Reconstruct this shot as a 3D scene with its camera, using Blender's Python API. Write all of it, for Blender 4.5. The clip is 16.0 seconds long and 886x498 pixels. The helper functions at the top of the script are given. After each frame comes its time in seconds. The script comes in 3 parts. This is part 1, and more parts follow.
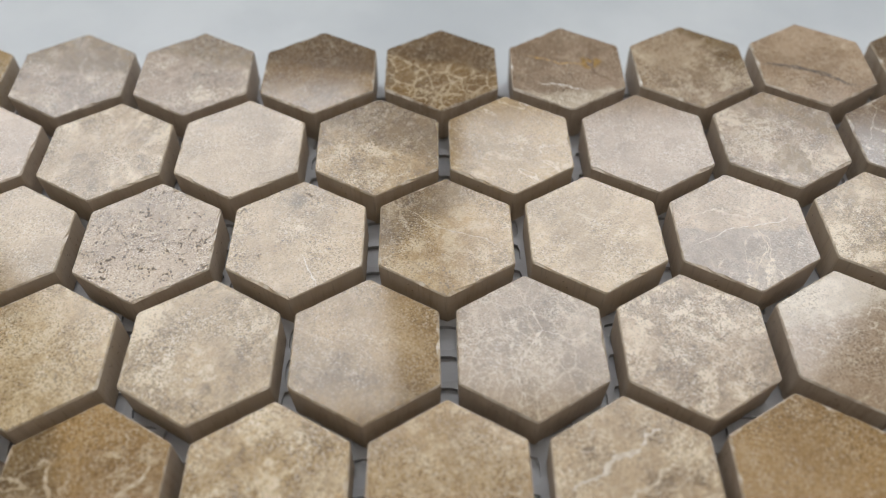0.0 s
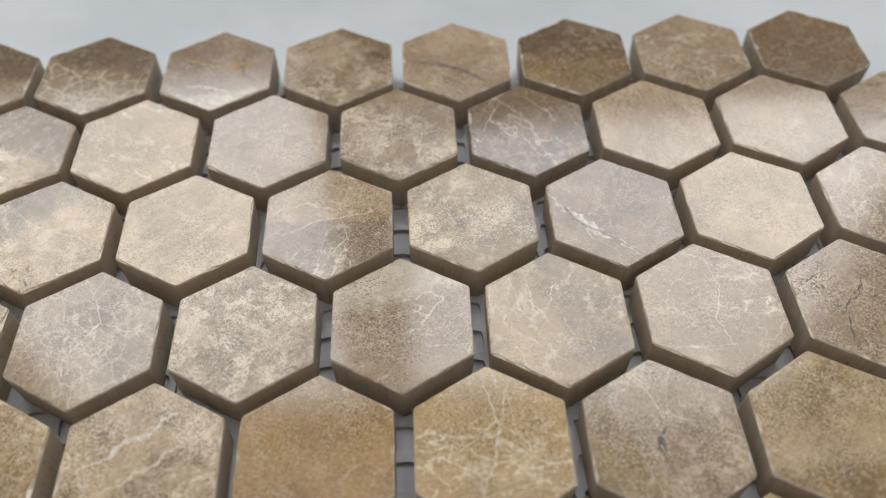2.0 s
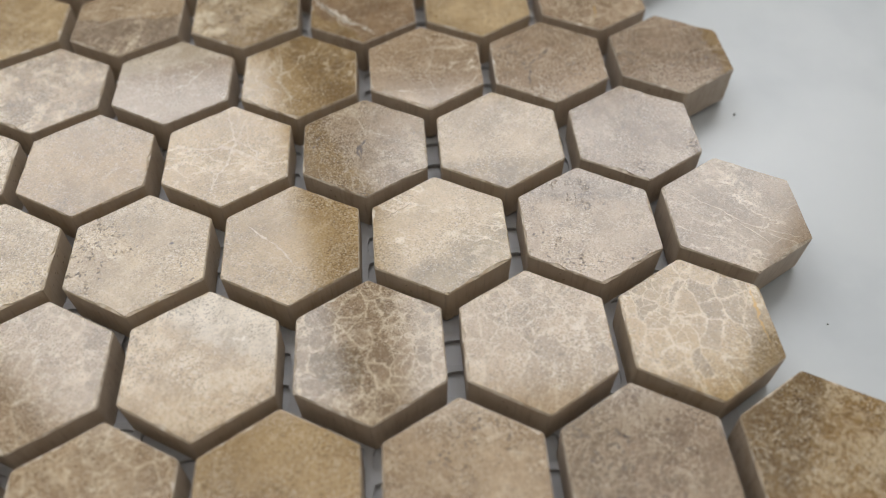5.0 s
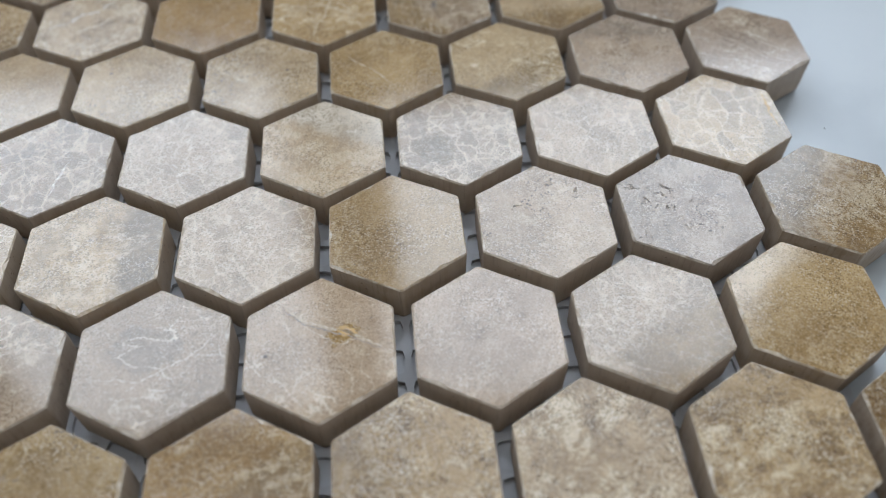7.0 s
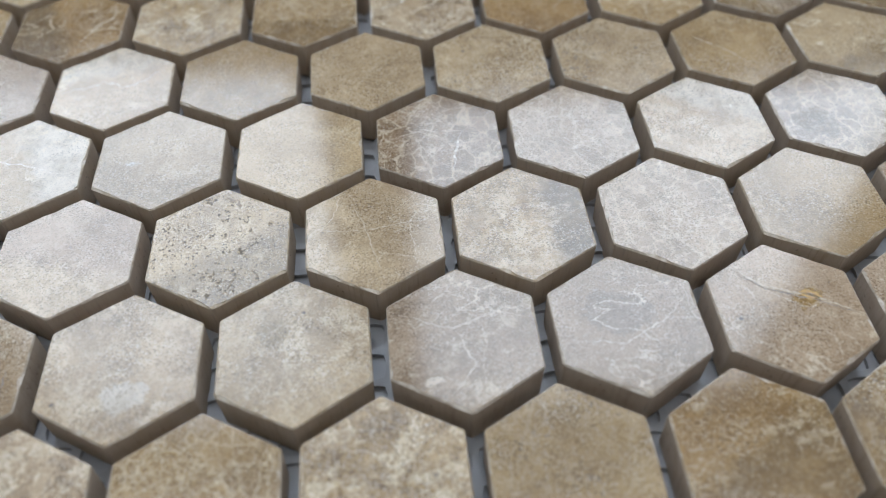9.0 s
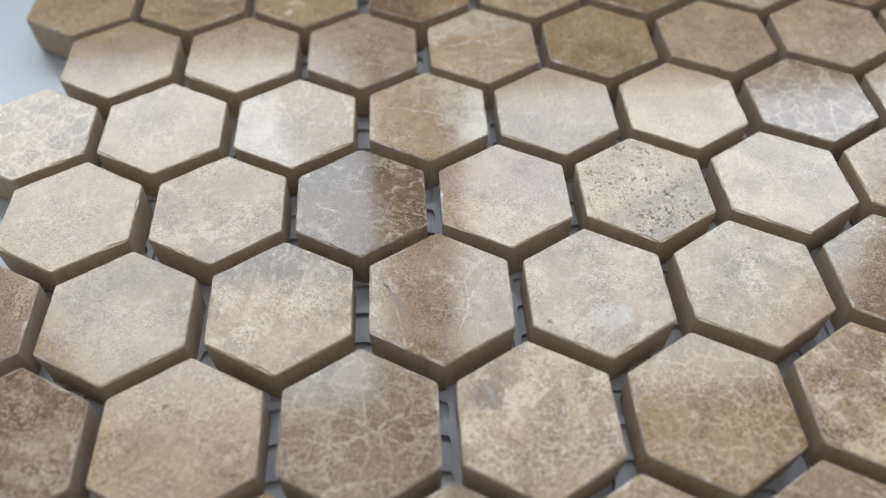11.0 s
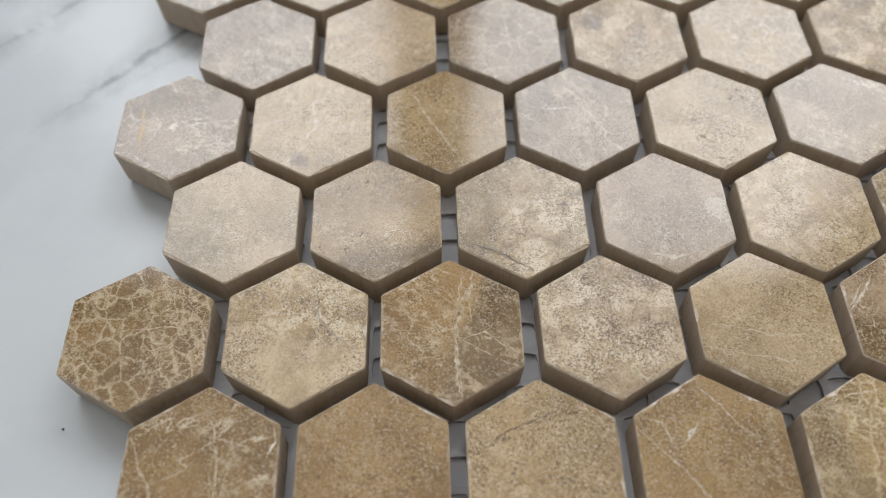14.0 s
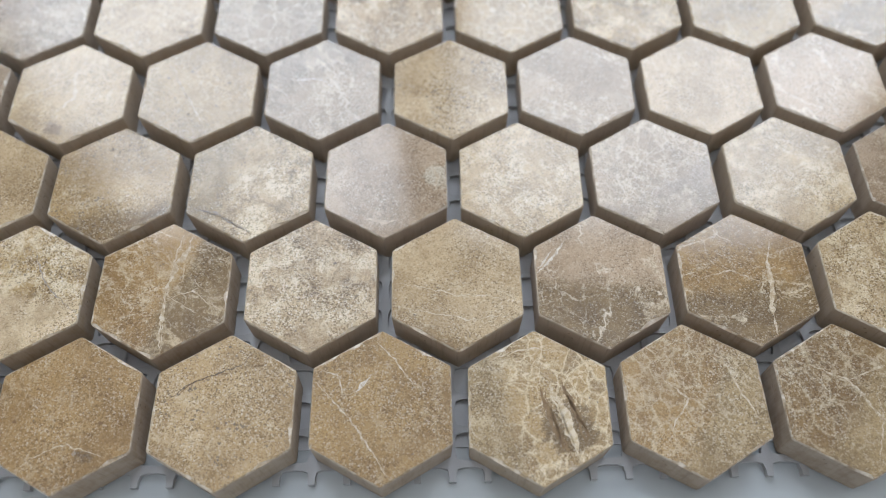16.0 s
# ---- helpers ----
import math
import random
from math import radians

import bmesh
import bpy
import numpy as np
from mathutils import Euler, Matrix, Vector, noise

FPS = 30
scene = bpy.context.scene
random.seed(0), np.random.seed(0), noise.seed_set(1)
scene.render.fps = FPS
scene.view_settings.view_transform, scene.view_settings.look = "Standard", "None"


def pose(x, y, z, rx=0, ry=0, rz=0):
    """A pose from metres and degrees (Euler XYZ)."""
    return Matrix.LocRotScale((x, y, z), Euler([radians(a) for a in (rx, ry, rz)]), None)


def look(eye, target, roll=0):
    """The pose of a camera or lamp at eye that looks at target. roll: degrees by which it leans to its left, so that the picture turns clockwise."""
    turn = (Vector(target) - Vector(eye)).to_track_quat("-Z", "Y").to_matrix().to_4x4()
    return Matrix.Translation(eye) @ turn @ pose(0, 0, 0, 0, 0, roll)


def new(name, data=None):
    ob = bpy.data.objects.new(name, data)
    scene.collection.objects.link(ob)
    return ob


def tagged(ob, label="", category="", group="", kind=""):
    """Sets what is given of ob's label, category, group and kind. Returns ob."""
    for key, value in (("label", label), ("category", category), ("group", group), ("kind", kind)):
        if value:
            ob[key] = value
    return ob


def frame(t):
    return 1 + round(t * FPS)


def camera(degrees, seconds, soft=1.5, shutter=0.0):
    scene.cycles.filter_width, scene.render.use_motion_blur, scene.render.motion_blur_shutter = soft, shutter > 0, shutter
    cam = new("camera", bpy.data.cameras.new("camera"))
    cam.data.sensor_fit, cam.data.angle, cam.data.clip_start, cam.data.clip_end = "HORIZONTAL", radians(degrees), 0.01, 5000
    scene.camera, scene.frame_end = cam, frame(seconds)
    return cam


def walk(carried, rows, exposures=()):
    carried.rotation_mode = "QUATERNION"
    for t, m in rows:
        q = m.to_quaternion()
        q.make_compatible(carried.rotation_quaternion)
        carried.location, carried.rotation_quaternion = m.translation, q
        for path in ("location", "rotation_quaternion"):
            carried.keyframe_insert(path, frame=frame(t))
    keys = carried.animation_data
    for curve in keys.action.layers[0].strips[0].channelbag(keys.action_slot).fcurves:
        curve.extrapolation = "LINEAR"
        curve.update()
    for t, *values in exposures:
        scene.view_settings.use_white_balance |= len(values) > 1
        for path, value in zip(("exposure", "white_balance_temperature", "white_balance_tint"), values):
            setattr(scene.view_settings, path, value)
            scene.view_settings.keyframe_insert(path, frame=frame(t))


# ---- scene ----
# ---- camera ----
cam = camera(58.66, 16.0, soft=1.0)
cam.data.dof.use_dof, cam.data.dof.focus_distance, cam.data.dof.aperture_fstop = True, 0.132, 12.0
ROWS = [
    (0, -0.15060, -0.14037, 0.11063, 38.481, 0.536, -0.739),
    (0.5, -0.13635, -0.14066, 0.11278, 38.513, 0.636, -1.167),
    (1, -0.11780, -0.14246, 0.11373, 38.686, 0.700, -1.682),
    (1.5, -0.10027, -0.14491, 0.11481, 38.736, 0.595, -2.337),
    (2, -0.08312, -0.14718, 0.11371, 38.562, 0.668, -2.793),
    (2.5, -0.06604, -0.14912, 0.11453, 38.429, 0.502, -3.326),
    (3, -0.05302, -0.15155, 0.11516, 38.383, 0.229, -3.934),
    (3.5, -0.04518, -0.15422, 0.11666, 38.554, 0.248, -4.296),
    (4, -0.04488, -0.16953, 0.11737, 38.678, 0.252, -4.422),
    (4.5, -0.04496, -0.18963, 0.11197, 38.739, 0.450, -4.302),
    (5, -0.04292, -0.20542, 0.10946, 38.635, 0.524, -4.454),
    (5.2, -0.04331, -0.21177, 0.10820, 38.511, 0.415, -4.715),
    (6.25, -0.04810, -0.24050, 0.10790, 38.950, 0.570, -5.050),
    (7.3, -0.07007, -0.25233, 0.10864, 39.333, 0.720, -5.342),
    (7.5, -0.07676, -0.25205, 0.10820, 39.214, 0.783, -5.334),
    (8, -0.09720, -0.25102, 0.10791, 39.395, 0.723, -5.429),
    (8.5, -0.11442, -0.25058, 0.10686, 39.649, 0.802, -5.325),
    (9, -0.13274, -0.25094, 0.10649, 39.860, 0.679, -5.218),
    (9.5, -0.15000, -0.25148, 0.10551, 39.954, 0.449, -5.020),
    (10, -0.16838, -0.25359, 0.10663, 40.065, 0.145, -4.635),
    (11.15, -0.20750, -0.26120, 0.10900, 39.600, 0.250, -3.350),
    (12.3, -0.22693, -0.28425, 0.11223, 37.695, 0.322, -2.154),
    (12.5, -0.22771, -0.29050, 0.11274, 37.074, 0.118, -2.129),
    (13, -0.22750, -0.30510, 0.11295, 35.613, -0.090, -2.000),
    (13.5, -0.22790, -0.31768, 0.11499, 33.916, -0.140, -1.831),
    (14, -0.22842, -0.32911, 0.12152, 31.999, -0.071, -1.589),
    (14.5, -0.22539, -0.33916, 0.12669, 30.362, -0.346, -1.381),
    (15, -0.21536, -0.33663, 0.12749, 29.247, -0.158, -0.960),
    (15.5, -0.19388, -0.33548, 0.12867, 28.896, 0.103, -0.814),
    (16, -0.17803, -0.33402, 0.13013, 28.925, 0.176, -1.069),
]

EXPOSURES = [(0, -0.06, 6500, 10), (3, -0.04, 6500, 10), (5.2, -0.1, 6700, 10), (7.3, -0.03, 5700, 7), (10, 0, 5650, 7), (12.3, -0.1, 6450, 10), (14.5, -0.01, 6450, 10), (15, 0.01, 6400, 10), (16, 0.22, 5850, 8)]
walk(cam, [(r[0], pose(*r[1:])) for r in ROWS], EXPOSURES)

# ---- light: an overcast sky in two windows beyond the sheet ----
world = bpy.data.worlds.new("sky")
scene.world = world
world.use_nodes = True
wn, wl = world.node_tree.nodes, world.node_tree.links
sky = wn.new("ShaderNodeTexSky")
sky.sky_type, sky.sun_disc, sky.sun_elevation, sky.sun_rotation = "NISHITA", False, radians(35), radians(60)
wn["Background"].inputs["Strength"].default_value = 0.12
wl.new(sky.outputs["Color"], wn["Background"].inputs["Color"])

ROOM_X0, ROOM_X1, ROOM_Y0, ROOM_Y1, ROOM_H = -1.8, 1.5, -1.5, 1.05, 2.5
WINDOWS = [(-1.25, -0.305, 0.88), (-0.1, 1.04, 1.0)]
WIN_Z1 = 2.35
for x0, x1, z0 in WINDOWS:
    lamp = bpy.data.lights.new("window_light", "AREA")
    lamp.shape, lamp.size, lamp.size_y, lamp.color = "RECTANGLE", x1 - x0, WIN_Z1 - z0, (0.955, 0.975, 1.0)
    lamp.energy = 18.6 * lamp.size * lamp.size_y
    ob = new("window_light", lamp)
    mid = ((x0 + x1) / 2, ROOM_Y1 + 0.05, (z0 + WIN_Z1) / 2)
    ob.matrix_world = look(mid, (mid[0], 0, mid[2]))


# ---- materials ----
class Nodes:
    """A short way to write a node tree."""

    def __init__(self, name):
        self.mat = bpy.data.materials.new(name)
        self.mat.use_nodes = True
        self.tree = self.mat.node_tree
        self.bsdf = self.tree.nodes["Principled BSDF"]

    def put(self, socket, value):
        if isinstance(value, bpy.types.NodeSocket):
            self.tree.links.new(value, socket)
        elif value is not None:
            socket.default_value = value

    def math(self, op, a, b=None, clamp=False):
        n = self.tree.nodes.new("ShaderNodeMath")
        n.operation, n.use_clamp = op, clamp
        self.put(n.inputs[0], a)
        self.put(n.inputs[1], b)
        return n.outputs[0]

    def vec(self, op, a, b=None, scale=None):
        n = self.tree.nodes.new("ShaderNodeVectorMath")
        n.operation = op
        self.put(n.inputs[0], a)
        self.put(n.inputs[1], b)
        self.put(n.inputs[3], scale)
        return n.outputs["Value"] if op in ("LENGTH", "DOT_PRODUCT", "DISTANCE") else n.outputs["Vector"]

    def noise(self, at, scale, detail=4.0, rough=0.55, colour=False):
        n = self.tree.nodes.new("ShaderNodeTexNoise")
        self.put(n.inputs["Vector"], at)
        n.inputs["Scale"].default_value, n.inputs["Detail"].default_value, n.inputs["Roughness"].default_value = scale, detail, rough
        return n.outputs["Color"] if colour else n.outputs["Fac"]

    def voronoi(self, at, scale, feature="DISTANCE_TO_EDGE", out="Distance"):
        n = self.tree.nodes.new("ShaderNodeTexVoronoi")
        n.feature = feature
        self.put(n.inputs["Vector"], at)
        n.inputs["Scale"].default_value = scale
        return n.outputs[out]

    def ramp(self, x, lo, hi, a=0.0, b=1.0):
        n = self.tree.nodes.new("ShaderNodeMapRange")
        n.interpolation_type = "SMOOTHSTEP"
        self.put(n.inputs[0], x)
        for k, v in enumerate((lo, hi, a, b)):
            self.put(n.inputs[k + 1], v)
        return n.outputs[0]

    def mix(self, f, a, b, kind="MIX"):
        n = self.tree.nodes.new("ShaderNodeMix")
        n.data_type, n.blend_type = "RGBA", kind
        self.put(n.inputs[0], f)
        self.put(n.inputs[6], a if isinstance(a, bpy.types.NodeSocket) else (*a, 1))
        self.put(n.inputs[7], b if isinstance(b, bpy.types.NodeSocket) else (*b, 1))
        return n.outputs[2]

    def bump(self, height, strength, distance, normal=None):
        n = self.tree.nodes.new("ShaderNodeBump")
        n.inputs["Strength"].default_value, n.inputs["Distance"].default_value = strength, distance
        self.put(n.inputs["Height"], height)
        if normal is not None:
            self.put(n.inputs["Normal"], normal)
        return n.outputs[0]

    def done(self, colour, rough, normal=None):
        self.put(self.bsdf.inputs["Base Color"], colour)
        self.put(self.bsdf.inputs["Roughness"], rough)
        if normal is not None:
            self.put(self.bsdf.inputs["Normal"], normal)
        return self.mat


def stone(name, veins=0.3, net=0.0, crust=0.0, pits=0.15, stripes=0.0, streak=0.0, gloss=0.06):
    """Honed brown marble. The tone of each tile is its object colour; the figure shifts from tile to tile, and a tile may hold a
    zone, a spot and a band of other tones, which are properties of its own."""
    m = Nodes(name)
    info = m.tree.nodes.new("ShaderNodeObjectInfo")
    tone, rnd = info.outputs["Color"], info.outputs["Random"]
    coord = m.tree.nodes.new("ShaderNodeTexCoord").outputs["Object"]
    off = m.tree.nodes.new("ShaderNodeCombineXYZ")
    m.put(off.inputs[0], m.math("MULTIPLY", rnd, 31.7))
    m.put(off.inputs[1], m.math("MULTIPLY", rnd, 77.3))
    m.put(off.inputs[2], m.math("MULTIPLY", rnd, 13.9))
    at = m.vec("ADD", coord, off.outputs[0])
    half = (0.5, 0.5, 0.5)
    warp = m.vec("SCALE", m.vec("SUBTRACT", m.noise(at, 110, 3, 0.6, True), half), scale=0.0062)
    fine = m.vec("SCALE", m.vec("SUBTRACT", m.noise(at, 700, 4, 0.7, True), half), scale=0.0013)
    wat = m.vec("ADD", m.vec("ADD", at, warp), fine)
    sat = m.vec("ADD", m.vec("ADD", at, m.vec("SCALE", warp, scale=0.6)), m.vec("SCALE", fine, scale=0.6))
    # veins run along a way of their own in each tile
    turn = m.tree.nodes.new("ShaderNodeVectorRotate")
    turn.rotation_type = "Z_AXIS"
    m.put(turn.inputs["Vector"], sat)
    m.put(turn.inputs["Angle"], m.math("MULTIPLY", rnd, 19.0))
    grown = m.vec("MULTIPLY", turn.outputs[0], (1.25, 0.42, 1.0))
    # the place on the face in corner radii, with ragged bounds
    spread = m.vec("ADD", coord, m.vec("ADD", m.vec("SCALE", warp, scale=0.9), m.vec("SCALE", fine, scale=1.2)))
    face = m.vec("MULTIPLY", spread, (1 / 0.01302, 1 / 0.01302, 0.0))

    def own(prop):
        n = m.tree.nodes.new("ShaderNodeAttribute")
        n.attribute_type, n.attribute_name = "GEOMETRY", prop
        return n.outputs["Vector"]

    def split(v):
        n = m.tree.nodes.new("ShaderNodeSeparateXYZ")
        m.put(n.inputs[0], v)
        return n.outputs

    cloud = m.noise(wat, 70, 5, 0.62)
    smudge = m.noise(m.vec("ADD", wat, (8.0, 3.0, 6.0)), 170, 6, 0.68)
    mottle = m.noise(sat, 420, 8, 0.78)
    grain = m.noise(at, 2600, 3, 0.8)
    light = m.mix(1.0, tone, (1.36, 1.37, 1.38), "MULTIPLY")
    dark = m.mix(1.0, tone, (0.66, 0.59, 0.49), "MULTIPLY")
    pale = m.mix(0.55, m.mix(1.0, tone, (1.55, 1.6, 1.65), "MULTIPLY"), (0.66, 0.56, 0.40))
    col = m.mix(m.ramp(cloud, 0.36, 0.66), m.mix(0.55, tone, light), m.mix(0.55, tone, dark))
    col = m.mix(m.math("MULTIPLY", m.ramp(smudge, 0.52, 0.66), 0.42), col, light)
    col = m.mix(m.math("MULTIPLY", m.ramp(smudge, 0.47, 0.34), 0.4), col, dark)
    # grainy mottling
    col = m.mix(m.math("MULTIPLY", m.ramp(mottle, 0.53, 0.64), 0.26 + 0.5 * crust), col, light)
    col = m.mix(m.math("MULTIPLY", m.ramp(mottle, 0.46, 0.36), 0.28 + 0.4 * crust), col, dark)
    if crust:
        blot = m.noise(m.vec("ADD", wat, m.vec("SCALE", warp, scale=0.6)), 190, 9, 0.78)
        some = m.ramp(m.noise(m.vec("ADD", at, (4.0, 2.0, 7.0)), 75, 3, 0.5), 0.34, 0.56)
        col = m.mix(m.math("MULTIPLY", m.math("MULTIPLY", m.ramp(blot, 0.50, 0.56), some), min(1.0, 0.9 * crust)), col, pale)
        col = m.mix(m.math("MULTIPLY", m.ramp(blot, 0.465, 0.40), min(0.9, 0.62 * crust)), col, m.mix(0.7, tone, (0.13, 0.075, 0.03)))
    if stripes or streak:
        way = (60, 420, 420)
        base = m.vec("ADD", coord, m.vec("SCALE", warp, scale=0.3))
        if streak:
            turn = m.tree.nodes.new("ShaderNodeVectorRotate")
            m.put(turn.inputs["Vector"], m.vec("ADD", base, off.outputs[0]))
            turn.inputs["Angle"].default_value = radians(-48)
            base, way = turn.outputs[0], (50, 520, 100)
        band = m.noise(m.vec("MULTIPLY", base, way), 1.0, 5, 0.68)
        col = m.mix(m.math("MULTIPLY", m.ramp(band, 0.50, 0.60), max(stripes, 0.6 * streak)), col, m.mix(0.75, tone, (0.15, 0.09, 0.042)) if stripes else dark)
        col = m.mix(m.math("MULTIPLY", m.ramp(band, 0.47, 0.38), 0.6 * max(stripes, streak)), col, light)
    fade = m.ramp(m.noise(at, 260, 3, 0.6), 0.30, 0.55, 0.15, 1.0)
    ragged = m.ramp(m.noise(at, 900, 4, 0.75), 0.34, 0.66, 0.35, 2.4)

    def seams(p, scale, width, gate):
        """Thin lines of uneven width where cells meet, there in some quarters and gone in others."""
        d = m.math("MULTIPLY", m.voronoi(p, scale), ragged)
        return m.math("MULTIPLY", m.ramp(d, width * scale, width * scale * 0.2), gate)

    def threads(seed, scale, width, detail=4):
        """Feathery lines along the level of a noise."""
        n = m.noise(m.vec("ADD", grown, seed), scale, detail, 0.6)
        return m.ramp(m.math("MULTIPLY", m.math("ABSOLUTE", m.math("SUBTRACT", n, 0.5)), ragged), width, width * 0.2)

    def quarter(seed, lo, hi, scale=85):
        return m.ramp(m.noise(m.vec("ADD", at, seed), scale, 3, 0.55), lo, hi)

    if net:
        p = m.vec("MULTIPLY", sat, (1.0, 0.78, 1.0))
        tint = split(m.voronoi(p, 290, "F1", "Color"))
        col = m.mix(m.math("MULTIPLY", m.ramp(tint[0], 0.25, 0.8), 0.8 * net), col, m.mix(0.55, tone, (0.15, 0.09, 0.042)))
        col = m.mix(m.math("MULTIPLY", m.ramp(tint[1], 0.6, 0.95), 0.5 * net), col, light)
        haze = m.math("MULTIPLY", m.ramp(m.math("MULTIPLY", m.voronoi(p, 290), ragged), 0.16, 0.02), m.ramp(mottle, 0.38, 0.62))
        col = m.mix(m.math("MULTIPLY", haze, 0.55 * net), col, pale)
        lines = m.math("MAXIMUM", seams(p, 290, 0.00022, fade), seams(m.vec("ADD", sat, (4.0, 1.0, 2.0)), 560, 0.00014, quarter((1.0, 5.0, 2.0), 0.45, 0.55)))
        col = m.mix(m.math("MULTIPLY", lines, 0.85 * net), col, pale)
    # the tile's own zone and spot
    zone = split(own("zone"))
    dot = m.vec("DOT_PRODUCT", face, own("zone"))
    f = m.ramp(m.math("ADD", m.math("SUBTRACT", dot, zone[2]), m.math("MULTIPLY", m.math("SUBTRACT", mottle, 0.5), 1.6)), -0.5, 0.5)
    shade = m.mix(m.ramp(smudge, 0.35, 0.65), m.mix(1.0, own("zone_tone"), (0.78, 0.75, 0.7), "MULTIPLY"), m.mix(1.0, own("zone_tone"), (1.2, 1.22, 1.25), "MULTIPLY"))
    col = m.mix(m.math("MULTIPLY", f, 0.97), col, shade)
    spot = split(own("spot"))
    middle = m.vec("MULTIPLY", own("spot"), (1.0, 1.0, 0.0))
    far = m.vec("DISTANCE", face, middle)
    f = m.ramp(m.math("ADD", m.math("SUBTRACT", spot[2], far), m.math("MULTIPLY", m.math("SUBTRACT", mottle, 0.5), 0.5)), -0.035, 0.035)
    shade = m.mix(m.ramp(mottle, 0.35, 0.65), m.mix(1.0, own("spot_tone"), (0.8, 0.78, 0.74), "MULTIPLY"), own("spot_tone"))
    col = m.mix(m.math("MULTIPLY", f, 0.97), col, shade)
    # wisps with a grainy body, and threads from broad to hair-thin
    bright = m.mix(0.6, m.mix(1.0, tone, (1.6, 1.65, 1.75), "MULTIPLY"), (0.73, 0.64, 0.49))
    wisp = m.math("MULTIPLY", threads((2.0, 9.0, 3.0), 80, 0.05), m.math("MULTIPLY", m.ramp(mottle, 0.40, 0.60), quarter((7.0, 2.0, 2.0), 0.42, 0.6)))
    col = m.mix(m.math("MULTIPLY", wisp, 0.3 + 0.6 * veins, True), col, pale)
    lines = m.math("MULTIPLY", threads((3.0, 7.0, 5.0), 62, 0.010, 3), m.math("MULTIPLY", quarter((3.0, 7.0, 5.0), 0.42, 0.54), min(1.0, 0.15 + veins)))
    lines = m.math("MAXIMUM", lines, m.math("MULTIPLY", seams(m.vec("ADD", wat, (1.3, 8.2, 0.2)), 120, 0.00020, quarter((1.3, 8.2, 0.2), 0.46, 0.58)), 0.1 + 0.65 * veins))
    lines = m.math("MAXIMUM", lines, m.math("MULTIPLY", threads((6.0, 2.0, 4.0), 130, 0.010), m.math("MULTIPLY", quarter((6.0, 2.0, 4.0), 0.46, 0.58), 0.15 + 0.6 * veins)))
    col = m.mix(m.math("MULTIPLY", lines, m.math("MULTIPLY", fade, 0.9), True), col, bright)
    # sugar grain
    sep = split(m.voronoi(at, 4600, "F1", "Color"))
    grit = m.math("ADD", m.math("MULTIPLY", sep[0], 0.5), m.math("MULTIPLY", grain, 0.5))
    gate = m.math("MULTIPLY", quarter((7.0, 7.0, 2.0), 0.36, 0.62, 120), 0.45 + 0.3 * crust + 0.2 * pits)
    gate = m.math("ADD", gate, 0.42)
    col = m.mix(m.math("MULTIPLY", m.ramp(grit, 0.48, 0.22), gate), col, m.mix(1.0, col, (0.42, 0.39, 0.35), "MULTIPLY"))
    col = m.mix(m.math("MULTIPLY", m.ramp(grit, 0.56, 0.85), m.math("MULTIPLY", gate, 0.55)), col, (0.74, 0.66, 0.53))
    # pores, thicker in some quarters of a tile, and dark grains
    where = m.ramp(m.noise(m.vec("ADD", at, (2.0, 6.0, 3.0)), 110, 3, 0.5), 0.70 - 0.5 * pits, 0.78 - 0.42 * pits)
    size = m.ramp(m.noise(m.vec("ADD", at, (5.0, 1.0, 8.0)), 620, 2, 0.5), 0.36, 0.66, 0.04, 0.40)
    jag = m.vec("ADD", at, m.vec("SCALE", m.vec("SUBTRACT", m.noise(at, 1700, 3, 0.6, True), half), scale=0.0008))
    pore = m.math("MULTIPLY", m.ramp(m.math("SUBTRACT", m.voronoi(jag, 1700, "F1"), size), 0.02, -0.05), where)
    pin = m.math("MULTIPLY", m.ramp(m.voronoi(jag, 480, "F1"), 0.10, 0.05), m.ramp(m.noise(at, 160, 2, 0.5), 0.46, 0.56))
    speck = m.math("MULTIPLY", m.ramp(m.voronoi(jag, 900, "F1"), 0.15, 0.07), quarter((9.0, 4.0, 1.0), 0.46, 0.60, 95))
    pin = m.math("MAXIMUM", pin, m.math("MULTIPLY", speck, 0.75))
    hole = m.math("MAXIMUM", m.math("MULTIPLY", pore, min(1.0, 0.5 + pits)), m.math("MULTIPLY", pin, 0.85))
    col = m.mix(m.math("MULTIPLY", hole, 0.9), col, m.mix(0.22, (0.03, 0.02, 0.013), tone))
    rough = m.math("ADD", m.ramp(mottle, 0.3, 0.7, gloss, gloss + 0.06), m.math("MULTIPLY", hole, 0.4))
    h = m.math("SUBTRACT", m.math("ADD", m.math("MULTIPLY", grit, 0.3), m.math("MULTIPLY", mottle, 0.3 + crust)), m.math("MULTIPLY", hole, 5.0))
    m.bsdf.inputs["Specular IOR Level"].default_value = 0.54
    return m.done(col, rough, m.bump(h, 0.34, 0.000022 + 0.00003 * crust + 0.00003 * pits))


